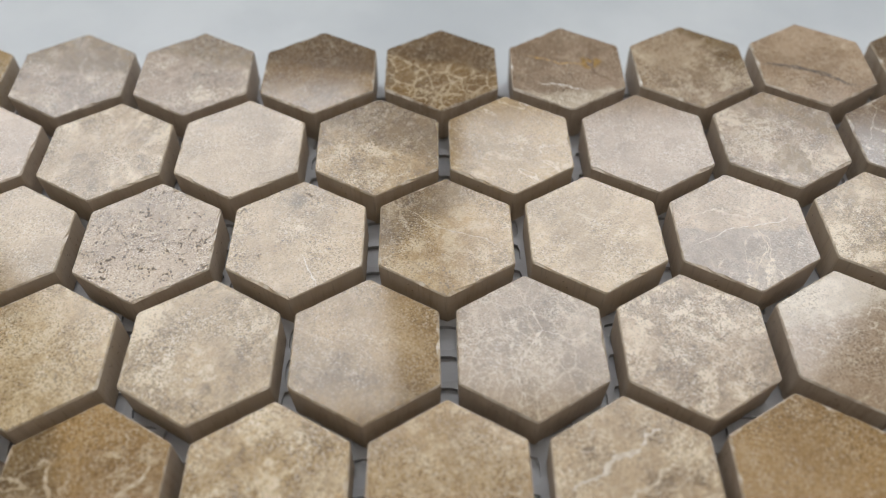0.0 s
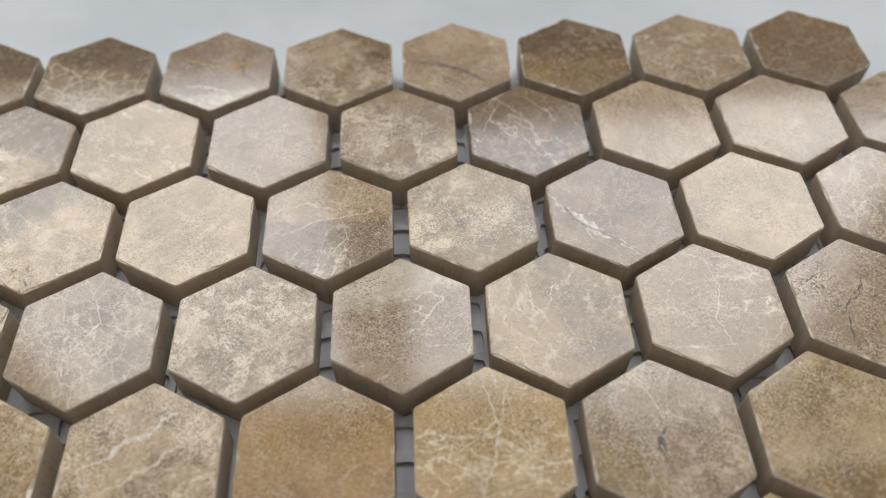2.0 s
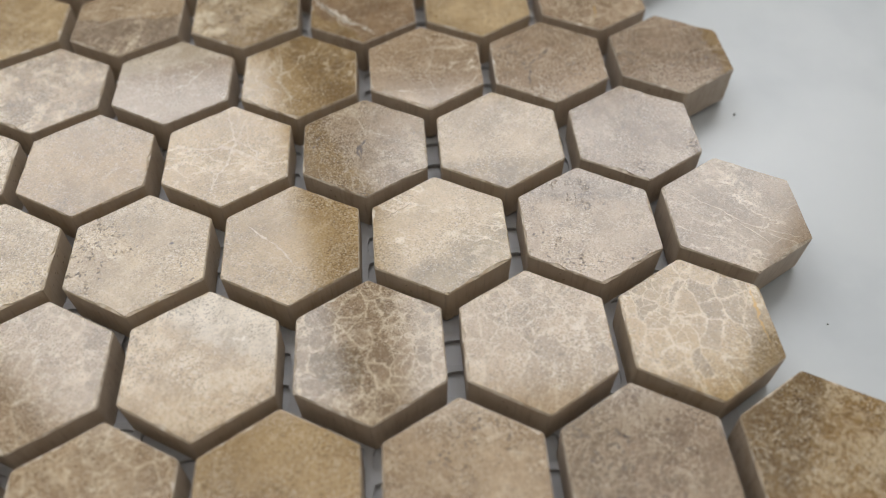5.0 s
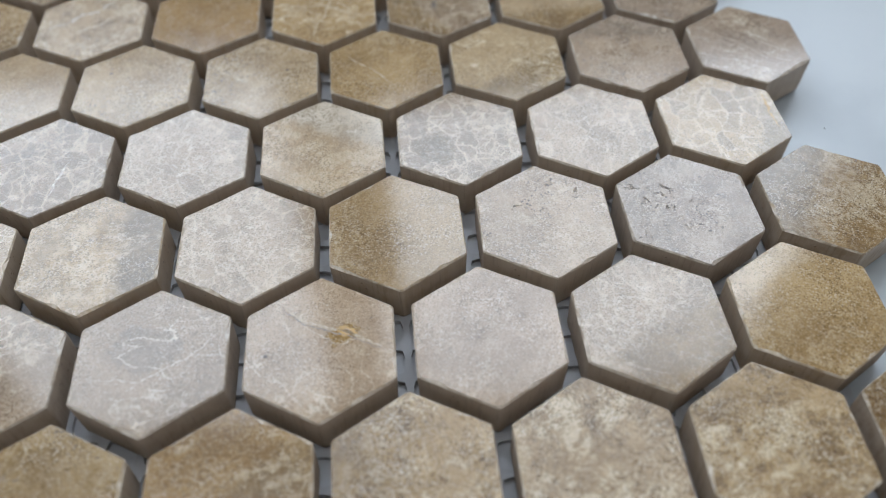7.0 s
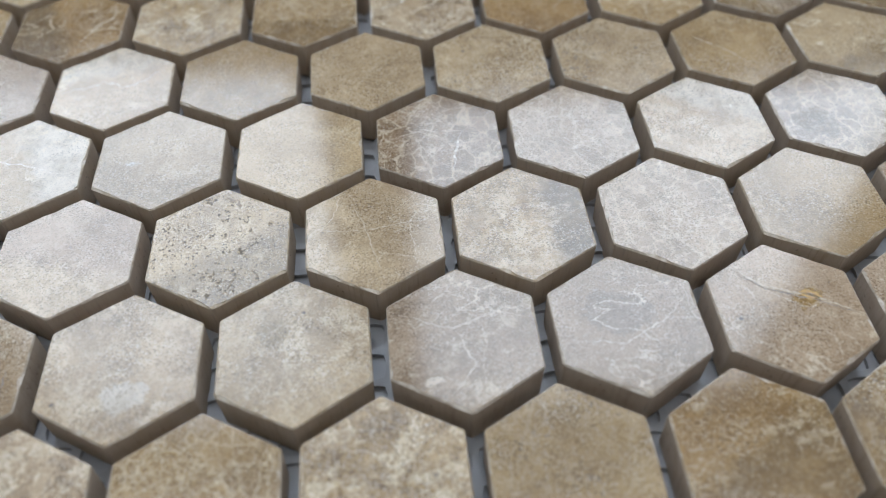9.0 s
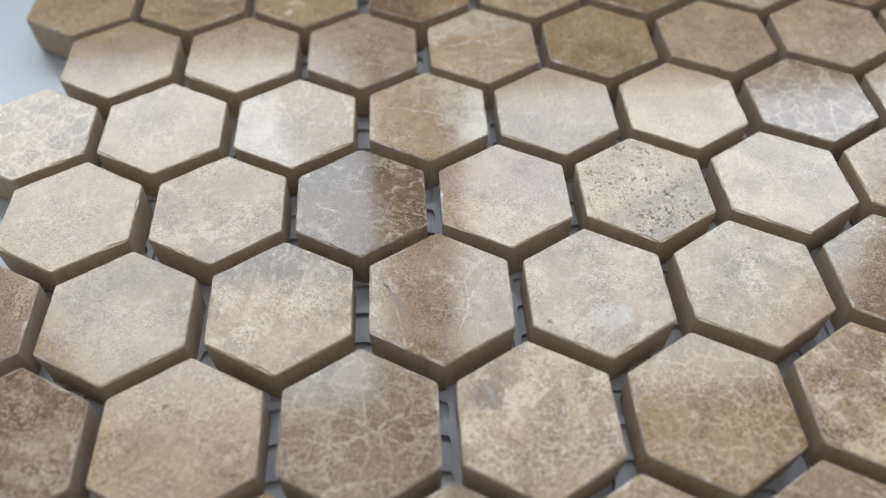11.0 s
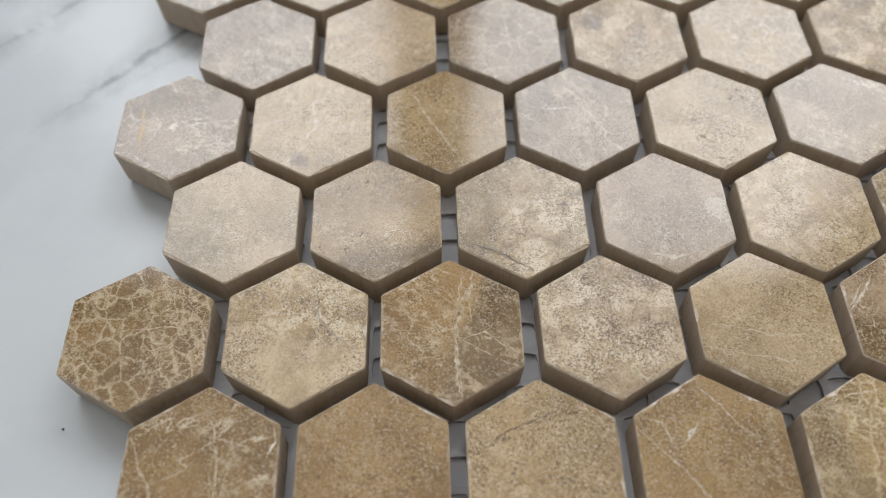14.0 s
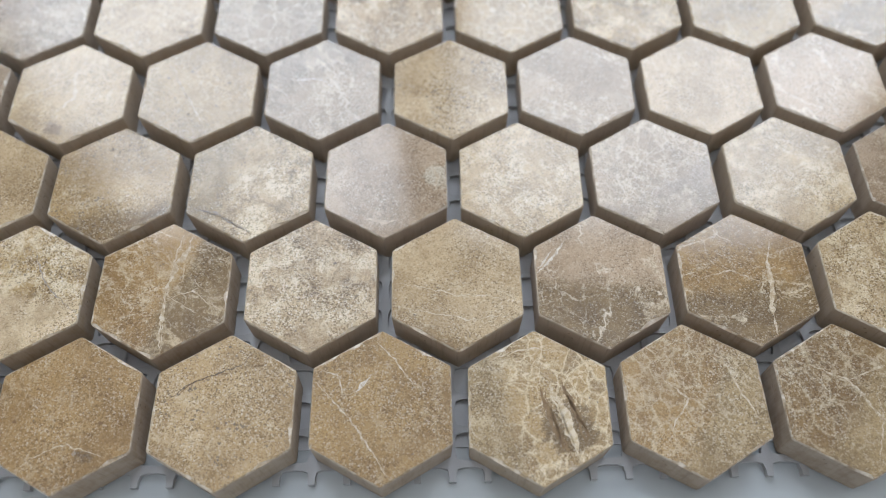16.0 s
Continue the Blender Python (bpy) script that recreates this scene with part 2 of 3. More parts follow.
STONE = {
    "p": stone("marble_plain", veins=0.1, pits=0.1),
    "v": stone("marble_veined", veins=0.8, pits=0.1),
    "n": stone("marble_netted", veins=0.3, net=1.0, pits=0.05),
    "m": stone("marble_faintly_netted", veins=0.45, net=0.58, pits=0.08),
    "c": stone("marble_crusted", veins=0.3, crust=0.7, pits=0.25, gloss=0.08),
    "o": stone("marble_porous", veins=0.2, crust=0.2, pits=0.48, gloss=0.09),
    "q": stone("marble_pitted", veins=0.2, crust=0.3, pits=0.9, gloss=0.10),
    "x": stone("marble_blotched", veins=0.35, crust=1.5, pits=0.3, gloss=0.09),
    "y": stone("marble_breccia", veins=0.4, crust=2.1, pits=0.3, gloss=0.09),
    "s": stone("marble_striped", veins=0.1, pits=0.1, stripes=1.0),
    "d": stone("marble_streaked", veins=0.2, pits=0.15, streak=0.55),
}


def sawn_side():
    """The sawn flanks: dull, dusty and streaked from top to bottom."""
    m = Nodes("sawn_marble")
    tone = m.tree.nodes.new("ShaderNodeObjectInfo").outputs["Color"]
    at = m.tree.nodes.new("ShaderNodeTexCoord").outputs["Object"]
    streak = m.noise(m.vec("MULTIPLY", at, (1800, 1800, 90)), 1.0, 4, 0.65)
    dust = m.noise(at, 420, 4, 0.6)
    col = m.mix(m.ramp(dust, 0.3, 0.7, 0.45, 0.8), tone, (0.49, 0.412, 0.33))
    col = m.mix(m.ramp(streak, 0.45, 0.70, 0.0, 0.3), col, (0.50, 0.43, 0.35))
    col = m.mix(m.ramp(streak, 0.46, 0.28, 0.0, 0.3), col, (0.15, 0.108, 0.07))
    dent = m.ramp(m.voronoi(m.vec("ADD", at, m.vec("SCALE", m.noise(at, 1500, 2, 0.5, True), scale=0.0006)), 900, "F1"), 0.24, 0.12)
    dent = m.math("MULTIPLY", dent, m.ramp(m.noise(at, 130, 3, 0.5), 0.48, 0.6))
    col = m.mix(m.math("MULTIPLY", dent, 0.7), col, (0.09, 0.06, 0.04))
    return m.done(col, 0.6, m.bump(m.math("SUBTRACT", streak, m.math("MULTIPLY", dent, 2.0)), 0.3, 0.0001))


SAWN = sawn_side()


def worn_lit_arris():
    """The ground edge between face and flank, bruised paler than the stone; its highlight is painted into this pale
    colour too.
    """
    m = Nodes("worn_lit_arris")
    tone = m.tree.nodes.new("ShaderNodeObjectInfo").outputs["Color"]
    at = m.tree.nodes.new("ShaderNodeTexCoord").outputs["Object"]
    n = m.noise(at, 700, 5, 0.7)
    col = m.mix(m.ramp(n, 0.38, 0.66, 0.2, 0.85), tone, (0.72, 0.65, 0.55))
    return m.done(col, 0.22, m.bump(n, 0.4, 0.00008))


ARRIS = worn_lit_arris()

VEINS = [(-0.302, -0.1792, 0.06, -0.42, -0.262, 0.9), (-0.3077, -0.1868, 1.0, -0.338, -0.290, 0.75), (-0.2889, -0.2036, 1.05, -0.312, -0.262, 1.0), (-0.2835, -0.2045, 0.8, -0.300, -0.258, 0.6)]


def white_marble():
    m = Nodes("white_marble")
    at = m.tree.nodes.new("ShaderNodeTexCoord").outputs["Object"]
    warp = m.vec("SCALE", m.vec("SUBTRACT", m.noise(at, 60, 5, 0.66, True), (0.5, 0.5, 0.5)), scale=0.006)
    wat = m.vec("ADD", at, warp)
    cloud = m.noise(wat, 16, 5, 0.55)
    col = m.mix(m.ramp(cloud, 0.40, 0.66), (0.54, 0.566, 0.58), (0.455, 0.484, 0.505))
    sep = m.tree.nodes.new("ShaderNodeSeparateXYZ")
    m.put(sep.inputs[0], wat)
    x, y = sep.outputs[0], sep.outputs[1]
    thick = m.noise(at, 60, 4, 0.7)
    # the slab's own veins, each along a line of its own between two ends: a point, a slope, from, to, strength
    for px, py, slope, x0, x1, power in VEINS:
        d = m.math("ABSOLUTE", m.math("SUBTRACT", m.math("SUBTRACT", y, py), m.math("MULTIPLY", m.math("SUBTRACT", x, px), slope)))
        on = m.math("MULTIPLY", m.ramp(x, x0, x0 + 0.02), m.ramp(x, x1, x1 - 0.02))
        core = m.ramp(m.math("SUBTRACT", d, m.math("MULTIPLY", thick, 0.0022)), 0.0010, -0.0008)
        halo = m.math("MULTIPLY", m.ramp(d, 0.010, 0.0), m.ramp(cloud, 0.35, 0.6, 0.25, 0.65))
        col = m.mix(m.math("MULTIPLY", m.math("MULTIPLY", m.math("MAXIMUM", core, halo), m.ramp(thick, 0.36, 0.6)), m.math("MULTIPLY", on, power)), col, (0.20, 0.22, 0.23))
    m.bsdf.inputs["Specular IOR Level"].default_value = 0.45
    return m.done(col, m.ramp(cloud, 0.3, 0.7, 0.30, 0.36), None)


def plain(name, colour, rough, scale=4.0):
    m = Nodes(name)
    at = m.tree.nodes.new("ShaderNodeTexCoord").outputs["Object"]
    n = m.noise(at, scale, 5, 0.6)
    col = m.mix(m.ramp(n, 0.3, 0.7), tuple(c * 0.94 for c in colour), colour)
    return m.done(col, rough, m.bump(m.noise(at, scale * 60, 3, 0.6), 0.1, 0.0005))


WHITE_MARBLE = white_marble()
PAINT = plain("wall_paint", (0.60, 0.58, 0.545), 0.8)
# for the unseen south wall: dark so that less light bounces onto near flanks
PAINT_LOW_BOUNCE = plain("low_bounce_wall_paint", (0.42, 0.385, 0.35), 0.8)
CEILING = plain("ceiling_paint", (0.78, 0.78, 0.77), 0.85)
NET = plain("grey_plastic_net", (0.46, 0.458, 0.468), 0.35, 300)
# grey of the added sheet that stands in for shade in the gaps
GAP_SHADE = plain("grey_gap_shade", (0.52, 0.52, 0.535), 0.35, 300)


# ---- the room ----
def obj(name, bm, material, parent=None, label=""):
    me = bpy.data.meshes.new(name)
    bm.to_mesh(me)
    bm.free()
    me.materials.append(material)
    ob = new(name, me)
    if parent:
        ob.parent = parent
    if label:
        ob["label"] = label
    return ob


def box_bm(x0, x1, y0, y1, z0, z1, bm=None):
    bm = bm or bmesh.new()
    r = bmesh.ops.create_cube(bm, size=1.0)
    for v in r["verts"]:
        v.co = Vector((x0 + (v.co.x + 0.5) * (x1 - x0), y0 + (v.co.y + 0.5) * (y1 - y0), z0 + (v.co.z + 0.5) * (z1 - z0)))
    return bm


W = 0.15
floor = tagged(obj("floor", box_bm(ROOM_X0, ROOM_X1, ROOM_Y0, ROOM_Y1, -0.03, 0.0), WHITE_MARBLE), "polished white marble slab with soft grey veins", "surface", kind="structure")
tagged(obj("ceiling", box_bm(ROOM_X0 - W, ROOM_X1 + W, ROOM_Y0 - W, ROOM_Y1 + W, ROOM_H, ROOM_H + W), CEILING), "plain white painted ceiling", "ceiling", kind="structure")
# out of view; its dark tone deepens the shade on the near side
tagged(obj("wall_south", box_bm(ROOM_X0 - W, ROOM_X1 + W, ROOM_Y0 - W, ROOM_Y0, -0.03, ROOM_H), PAINT_LOW_BOUNCE), "plain unseen wall, darkened to cut bounced light", "wall", kind="structure")
tagged(obj("wall_west", box_bm(ROOM_X0 - W, ROOM_X0, ROOM_Y0, ROOM_Y1, -0.03, ROOM_H), PAINT), "plain taupe painted wall", "wall", kind="structure")
tagged(obj("wall_east", box_bm(ROOM_X1, ROOM_X1 + W, ROOM_Y0, ROOM_Y1, -0.03, ROOM_H), PAINT), "plain taupe painted wall", "wall", kind="structure")
bm = box_bm(ROOM_X0 - W, ROOM_X1 + W, ROOM_Y1, ROOM_Y1 + W, WIN_Z1, ROOM_H)
edge = ROOM_X0 - W
for x0, x1, z0 in WINDOWS:
    box_bm(edge, x0, ROOM_Y1, ROOM_Y1 + W, -0.03, WIN_Z1, bm)
    box_bm(x0, x1, ROOM_Y1, ROOM_Y1 + W, -0.03, z0, bm)
    edge = x1
box_bm(edge, ROOM_X1 + W, ROOM_Y1, ROOM_Y1 + W, -0.03, WIN_Z1, bm)
tagged(obj("wall_north", bm, PAINT), "plain taupe wall with two window openings", "wall", kind="structure")

# ---- the mosaic sheet ----
PITCH, ROW, FLAT, THICK, TOP = 0.0250, 0.021735, 0.02243, 0.0076, 0.0085
CORNER = FLAT / math.sqrt(3)
# one pair a tile: tone, then figure
# tones of (6, 6) and (7, 2) hold the dark gap between window reflections
TILES = [
    "Tp Tp Mx Mx Bp Bn Mp Mc Pp Bp Mv Dp",
    "Lp Pp Lx Lp Tx Tv Pp Mx Dv Pp Pp Ms",
    "Lp Lp Lp Pq Lo Tc Ld Pv Lx Up Lp Pm",
    "Lc Lc Lc Lx Tp Mm Px Mv Tv Pv Po Mo",
    "Tp Tv Tv Gv Tx Tc Lx Gp Tv Mc Ld Mo",
    "Tp Lp Po Lv Tp Lp Lo Lo Tp Lv Po Mv",
    "Tn Lp Tv Lv Lp Lp Un Pm Lc Mn Pm Tn",
    "Lp Tc Dv Pp Lq Lv Tc Pm Tp Po Mo Bc",
    "Pv Lp Tc Pv Lc Lc Mv Mv Pv Pp Pm Tp",
    "Mc Lo Mm Ly Tm Ty To Gv Ty Ly Tx Bc",
    "Mv Lo Tp Mv Lo Pv Lp Pv Tp Pv Tv Tp",
    "Lp To Lx Pp Lc Pm Lc Mp Lp Tv Pp Tv",
    "Bn Ty Gv Ly Lp Pv Gv Lc Tv Tp Lc Bv",
    "Gv Gp To Gp Tn Gm Bm Bv Tp Gv Tv Bp",
]
TONES = {
    "L": (0.41, 0.306, 0.182), "P": (0.365, 0.270, 0.180), "C": (0.40, 0.315, 0.195), "T": (0.355, 0.247, 0.119), "G": (0.30, 0.192, 0.08),
    "B": (0.225, 0.143, 0.06), "D": (0.165, 0.103, 0.05), "U": (0.25, 0.166, 0.098), "W": (0.44, 0.37, 0.28), "O": (0.42, 0.25, 0.07), "M": (0.295, 0.218, 0.15),
}
SHADE = {"L": "light beige", "P": "pinkish beige", "C": "creamy beige", "T": "tan", "G": "golden brown", "B": "brown", "D": "dark brown", "U": "grey-brown", "W": "pale cream", "M": "mauve-brown"}
FIGURE = {
    "p": "with soft clouding", "v": "with pale feathery veins", "n": "with a net of pale veins", "m": "with a faint net of veins", "c": "with crusty cream mottling",
    "o": "with fine pores", "q": "with many small pits", "x": "with cream and brown blotches", "y": "with coarse cream and dark brown mottling", "s": "with dark wavy stripes", "d": "with slanting streaks",
}
rng = random.Random(7)


def tile_mesh(name):
    """A sawn hexagon with a slim worn arris, small chips along its edges and slightly uneven corners."""
    corners = []
    for k in range(6):
        a = radians(90 + 60 * k)
        r = CORNER * (1 + rng.uniform(-0.006, 0.006))
        corners.append(Vector((r * math.cos(a), r * math.sin(a))))
    rim, cuts = [], 8
    for k in range(6):
        p, q = corners[k], corners[(k + 1) % 6]
        for n in range(cuts):
            f = n / cuts
            c = p.lerp(q, f)
            if n == 0:
                c = c * 0.992
            elif n in (1, cuts - 1):
                c = p.lerp(q, 0.035 if n == 1 else 0.965)
            rim.append(c)
    n = len(rim)
    vs, fs = [], []
    for c in rim:
        chip = rng.random() < 0.14
        inset = rng.uniform(0.00014, 0.00026) + (rng.uniform(0.0002, 0.0005) if chip else 0)
        vs.append((*(c * (1 - inset / c.length)), 0))
    for c in rim:
        vs.append((c.x, c.y, -rng.uniform(0.00018, 0.00032)))
    for c in rim:
        vs.append((*(c * 0.985), -THICK))
    fs.append(tuple(range(n)))
    for k in range(n):
        j = (k + 1) % n
        fs.append((k, n + k, n + j, j))
        fs.append((n + k, 2 * n + k, 2 * n + j, n + j))
    fs.append(tuple(range(3 * n - 1, 2 * n - 1, -1)))
    me = bpy.data.meshes.new(name)
    me.from_pydata(vs, [], fs)
    me.update()
    for k in range(n):
        me.polygons[1 + 2 * k].material_index, me.polygons[2 + 2 * k].material_index = 2, 1
    return me


def own(tile, **marks):
    """Keep a zone, a spot and their tones with the mesh of one tile, for its stone."""
    me = tile.data
    for key, value in marks.items():
        a = me.attributes.get(key) or me.attributes.new(key, "FLOAT_VECTOR", "POINT")
        a.data.foreach_set("vector", list(value) * len(me.vertices))


def tile_place(r, i):
    """The centre of a tile: rows run from the far edge to the near one, tiles from the left."""
    return (i - 11 + 0.5 * (r % 2)) * PITCH, -r * ROW - CORNER + 0.00042


sheet = tagged(new("mosaic_sheet"), "sheet of brown and beige hexagonal marble tiles on a net", "mosaic")
SHAPES = {s: [tile_mesh("tile") for _ in range(9)] for s in STONE}
for s, meshes in SHAPES.items():
    for me in meshes:
        me.materials.append(STONE[s])
        me.materials.append(SAWN)
        me.materials.append(ARRIS)
TILE = {}
for r, line in enumerate(TILES):
    for i, code in enumerate(line.split()):
        ob = new("tile", rng.choice(SHAPES[code[1]]).copy())
        TILE[r, i] = ob
        x, y = tile_place(r, i)
        ob.parent = sheet
        ob.matrix_basis = pose(x + rng.gauss(0, 0.00012), y + rng.gauss(0, 0.00012), TOP + rng.uniform(-0.0001, 0.0001), rng.gauss(0, 0.42), rng.gauss(0, 0.4), rng.gauss(0, 0.4))
        tone = TONES[code[0]]
        g = rng.uniform(0.84, 1.0)
        ob.color = (tone[0] * g * 1.025, tone[1] * g, tone[2] * g * rng.uniform(0.91, 1.0), 1)
        own(ob, zone=(0.0, 0.0, 9.0), zone_tone=tone, spot=(0.0, 0.0, -9.0), spot_tone=tone)
        ob["label"] = SHADE[code[0]] + " marble tile " + FIGURE[code[1]]


def patch_tone(tone):
    """Stone within the stone, or a painted reflection edge, is a little deeper, or paler, than a whole tile of that
    tone.
    """
    return [v * (1.18 if tone in "LW" else 0.9 if tone in "MU" else 0.78) for v in TONES[tone]]


def zone(r, i, angle, start, tone, soft=0.25):
    """The part of a tile's face that lies towards an angle, past a start in corner radii, is of another tone; some
    zones paint the edge of a reflection.
    """
    ob, a = TILE[r, i], radians(angle)
    own(ob, zone=(math.cos(a) / soft, math.sin(a) / soft, start / soft), zone_tone=patch_tone(tone))


def spot(r, i, x, y, size, tone):
    own(TILE[r, i], spot=(x, y, size), spot_tone=patch_tone(tone))


# dark upper zones of the far row paint where the window reflection stops
zone(0, 2, 80, 0.1, "B")
zone(0, 3, 70, 0.3, "B")
zone(0, 4, 75, 0.1, "D")
zone(0, 5, 70, 0.1, "D")
zone(0, 6, 270, 0.55, "W", 0.12)
spot(0, 6, 0.38, 0.05, 0.16, "O")
zone(0, 7, 40, 0.5, "B")
zone(0, 9, 90, -0.1, "D", 0.5)
# brown painted for the dark gap between the two window reflections
zone(1, 4, 65, 0.1, "B")
zone(1, 7, 45, 0.45, "G", 0.15)
spot(1, 7, 0.08, -0.45, 0.26, "G")
spot(1, 8, -0.02, 0.05, 0.42, "U")
spot(2, 4, -0.05, 0.62, 0.12, "B")
# darkened as by that gap in the reflections
zone(2, 5, 130, 0.3, "B", 0.4)
zone(2, 7, 270, 0.0, "M", 0.08)
zone(2, 8, 310, 0.4, "G", 0.2)
zone(2, 9, 220, 0.62, "G", 0.08)
zone(3, 4, 250, 0.2, "G", 0.5)
zone(3, 7, 105, 0.32, "W", 0.2)
zone(3, 8, 20, 0.0, "G", 0.3)
zone(3, 11, 0, 0.65, "G", 0.15)
zone(4, 3, 200, 0.2, "B", 0.4)
zone(4, 5, 270, 0.2, "G", 0.3)
# gold painted where the window sheen leaves off
zone(4, 9, 210, 0.35, "G", 0.2)
zone(4, 10, 270, 0.45, "G", 0.3)
zone(5, 3, 100, 0.3, "W", 0.3)
zone(5, 9, 300, 0.3, "T", 0.4)
zone(6, 3, 20, 0.1, "W", 0.4)
zone(6, 8, 60, 0.3, "W", 0.3)
spot(6, 9, -0.35, -0.2, 0.3, "B")
zone(7, 4, 300, 0.1, "T", 0.3)
zone(7, 10, 180, 0.3, "P", 0.4)
zone(8, 0, 240, 0.2, "M", 0.4)
zone(8, 1, 40, 0.3, "T", 0.3)
zone(8, 2, 90, 0.35, "B", 0.3)
spot(8, 4, 0.12, -0.4, 0.22, "W")
spot(8, 7, -0.1, 0.15, 0.36, "M")
zone(8, 11, 120, 0.5, "L", 0.2)
zone(9, 0, 120, 0.0, "U", 0.3)
spot(9, 3, -0.5, 0.3, 0.2, "U")
zone(9, 8, 200, 0.3, "G", 0.3)
zone(10, 0, 110, 0.35, "B", 0.35)
spot(10, 1, -0.15, -0.72, 0.13, "U")
zone(10, 3, 110, 0.3, "M", 0.4)
zone(11, 0, 210, 0.2, "T", 0.5)
zone(11, 1, 280, 0.5, "B", 0.2)
zone(11, 2, 180, 0.3, "T", 0.4)
spot(11, 3, 0.75, 0.0, 0.22, "W")
zone(11, 5, 300, 0.2, "M", 0.4)
zone(12, 1, 260, 0.1, "L", 0.2)
zone(12, 2, 340, 0.15, "B", 0.2)
zone(12, 4, 255, 0.7, "G", 0.35)
# brown lower halves of these two paint the reflection's edge
zone(12, 5, 265, 0.1, "B", 0.3)
zone(12, 6, 280, 0.1, "B", 0.3)
spot(13, 4, 0.34, -0.25, 0.3, "B")
zone(13, 4, 190, 0.3, "T", 0.3)
zone(13, 5, 330, 0.2, "T", 0.3)
spot(8, 8, 0.3, 0.16, 0.13, "O")
spot(8, 5, -0.25, 0.2, 0.2, "T")
zone(8, 3, 270, 0.6, "T", 0.2)
spot(6, 4, -0.35, -0.1, 0.07, "W")
zone(6, 2, 200, 0.2, "W", 0.4)
zone(7, 3, 250, 0.2, "L", 0.4)
# brown side painted for the gap between the window reflections
zone(7, 6, 0, 0.35, "B", 0.3)
zone(7, 5, 200, 0.1, "L", 0.3)
# golden lower parts of these two paint the end of the reflection
zone(8, 10, 300, 0.1, "G", 0.3)
zone(9, 7, 300, -0.1, "G", 0.3)
zone(5, 10, 80, 0.3, "M", 0.4)
zone(6, 11, 330, 0.65, "T", 0.1)
zone(13, 6, 320, 0.1, "T", 0.3)
spot(13, 1, 0.28, -0.55, 0.06, "D")
zone(7, 11, 150, 0.2, "B", 0.3)


def net_mesh():
    """Moulded net of rounded square holes, cut straight along the near edge so that half cells stick out as hooks."""
    step, bar, deep = 0.0057, 0.0011, 0.0011
    x0, x1 = -10.7 * PITCH, 0.2 * PITCH
    y1, y0 = -0.3 * CORNER - 0.004, -13 * ROW - 2 * CORNER + 0.0058
    nx, ny = int((x1 - x0) / step), int((y1 - y0) / step)
    ring = []
    h = step / 2
    for k in range(16):
        a = radians(22.5 * k)
        ux, uy = math.cos(a), math.sin(a)
        s = 1 / max(abs(ux), abs(uy))
        o = (ux * s * h, uy * s * h)
        q = h - bar / 2
        t = q * min(s, 1.24)
        ring.append((o, (ux * t, uy * t)))
    vs, fs = [], []
    for gx in range(nx):
        for gy in range(-1, ny):
            cx, cy = x0 + (gx + 0.5) * step, y0 + (gy + 0.5) * step
            keep = range(16) if gy >= 0 else range(0, 8)
            b = len(vs)
            for (ox, oy), (qx, qy) in ring:
                vs += [(cx + ox, cy + oy, deep), (cx + qx, cy + qy, deep), (cx + qx, cy + qy, 0.0), (cx + ox, cy + oy, 0.0)]
            for k in keep:
                p, q = b + 4 * k, b + 4 * ((k + 1) % 16)
                fs += [(p, q, q + 1, p + 1), (p + 1, q + 1, q + 2, p + 2)]
            if gy < 0:
                p, q = b, b + 32
                fs += [(p, p + 1, p + 2, p + 3), (q + 1, q, q + 3, q + 2)]
    me = bpy.data.meshes.new("backing_net")
    me.from_pydata(vs, [], fs)
    me.update()
    me.materials.append(NET)
    return me


net = new("backing_net", net_mesh())
net.parent = sheet
# an added sheet under the net; its grey imitates the shade between tiles
shade_sheet = obj("gap_shade_sheet", box_bm(-10.7 * PITCH, 0.2 * PITCH, -13 * ROW - 2 * CORNER + 0.0087, -0.3 * CORNER - 0.004, 0.0, 0.0003), GAP_SHADE, sheet, "grey sheet added to darken the gaps between tiles")
net["label"] = "grey plastic backing net with square holes"


# ---- crumbs on the slab ----
CRUMB = plain("dark_grit", (0.07, 0.06, 0.05), 0.7, 900)
for x, y, size in ((0.025, -0.0881, 0.0002), (0.0246, -0.1393, 0.00016), (-0.2874, -0.2854, 0.0002), (-0.2826, -0.299, 0.00014)):
    bm = bmesh.new()
    bmesh.ops.create_icosphere(bm, subdivisions=1, radius=size)
    for v in bm.verts:
        v.co = Vector((v.co.x * 1.4, v.co.y, v.co.z * 0.7)) * rng.uniform(0.7, 1.2)
    low = min(v.co.z for v in bm.verts)
    crumb = tagged(obj("stone_crumb", bm, CRUMB), "tiny dark stone crumb lying on the white slab", "crumb", group="crumbs on the slab")
    crumb.location = (x, y, -low)


# ---- single veins, cracks and pits in the tiles ----
def mark_stone(name, colour, rough, blend=0.75):
    """Filling of a vein: its own colour, clouded and grained with the stone round it."""
    m = Nodes(name)
    at = m.tree.nodes.new("ShaderNodeTexCoord").outputs["Object"]
    tone = m.tree.nodes.new("ShaderNodeObjectInfo").outputs["Color"]
    n = m.noise(at, 900, 5, 0.75)
    col = m.mix(m.ramp(n, 0.40, 0.60, blend * 0.2, blend), colour, tone)
    m.bsdf.inputs["Specular IOR Level"].default_value = 0.5
    return m.done(col, rough, m.bump(n, 0.3, 0.00004))


PALE = mark_stone("calcite_vein", (0.64, 0.54, 0.40), 0.1)
WHITE = mark_stone("white_calcite", (0.74, 0.68, 0.58), 0.1)
CRACK = mark_stone("dark_crack", (0.07, 0.048, 0.032), 0.5, 0.2)
BROWN = mark_stone("brown_vein", (0.15, 0.085, 0.036), 0.25, 0.35)
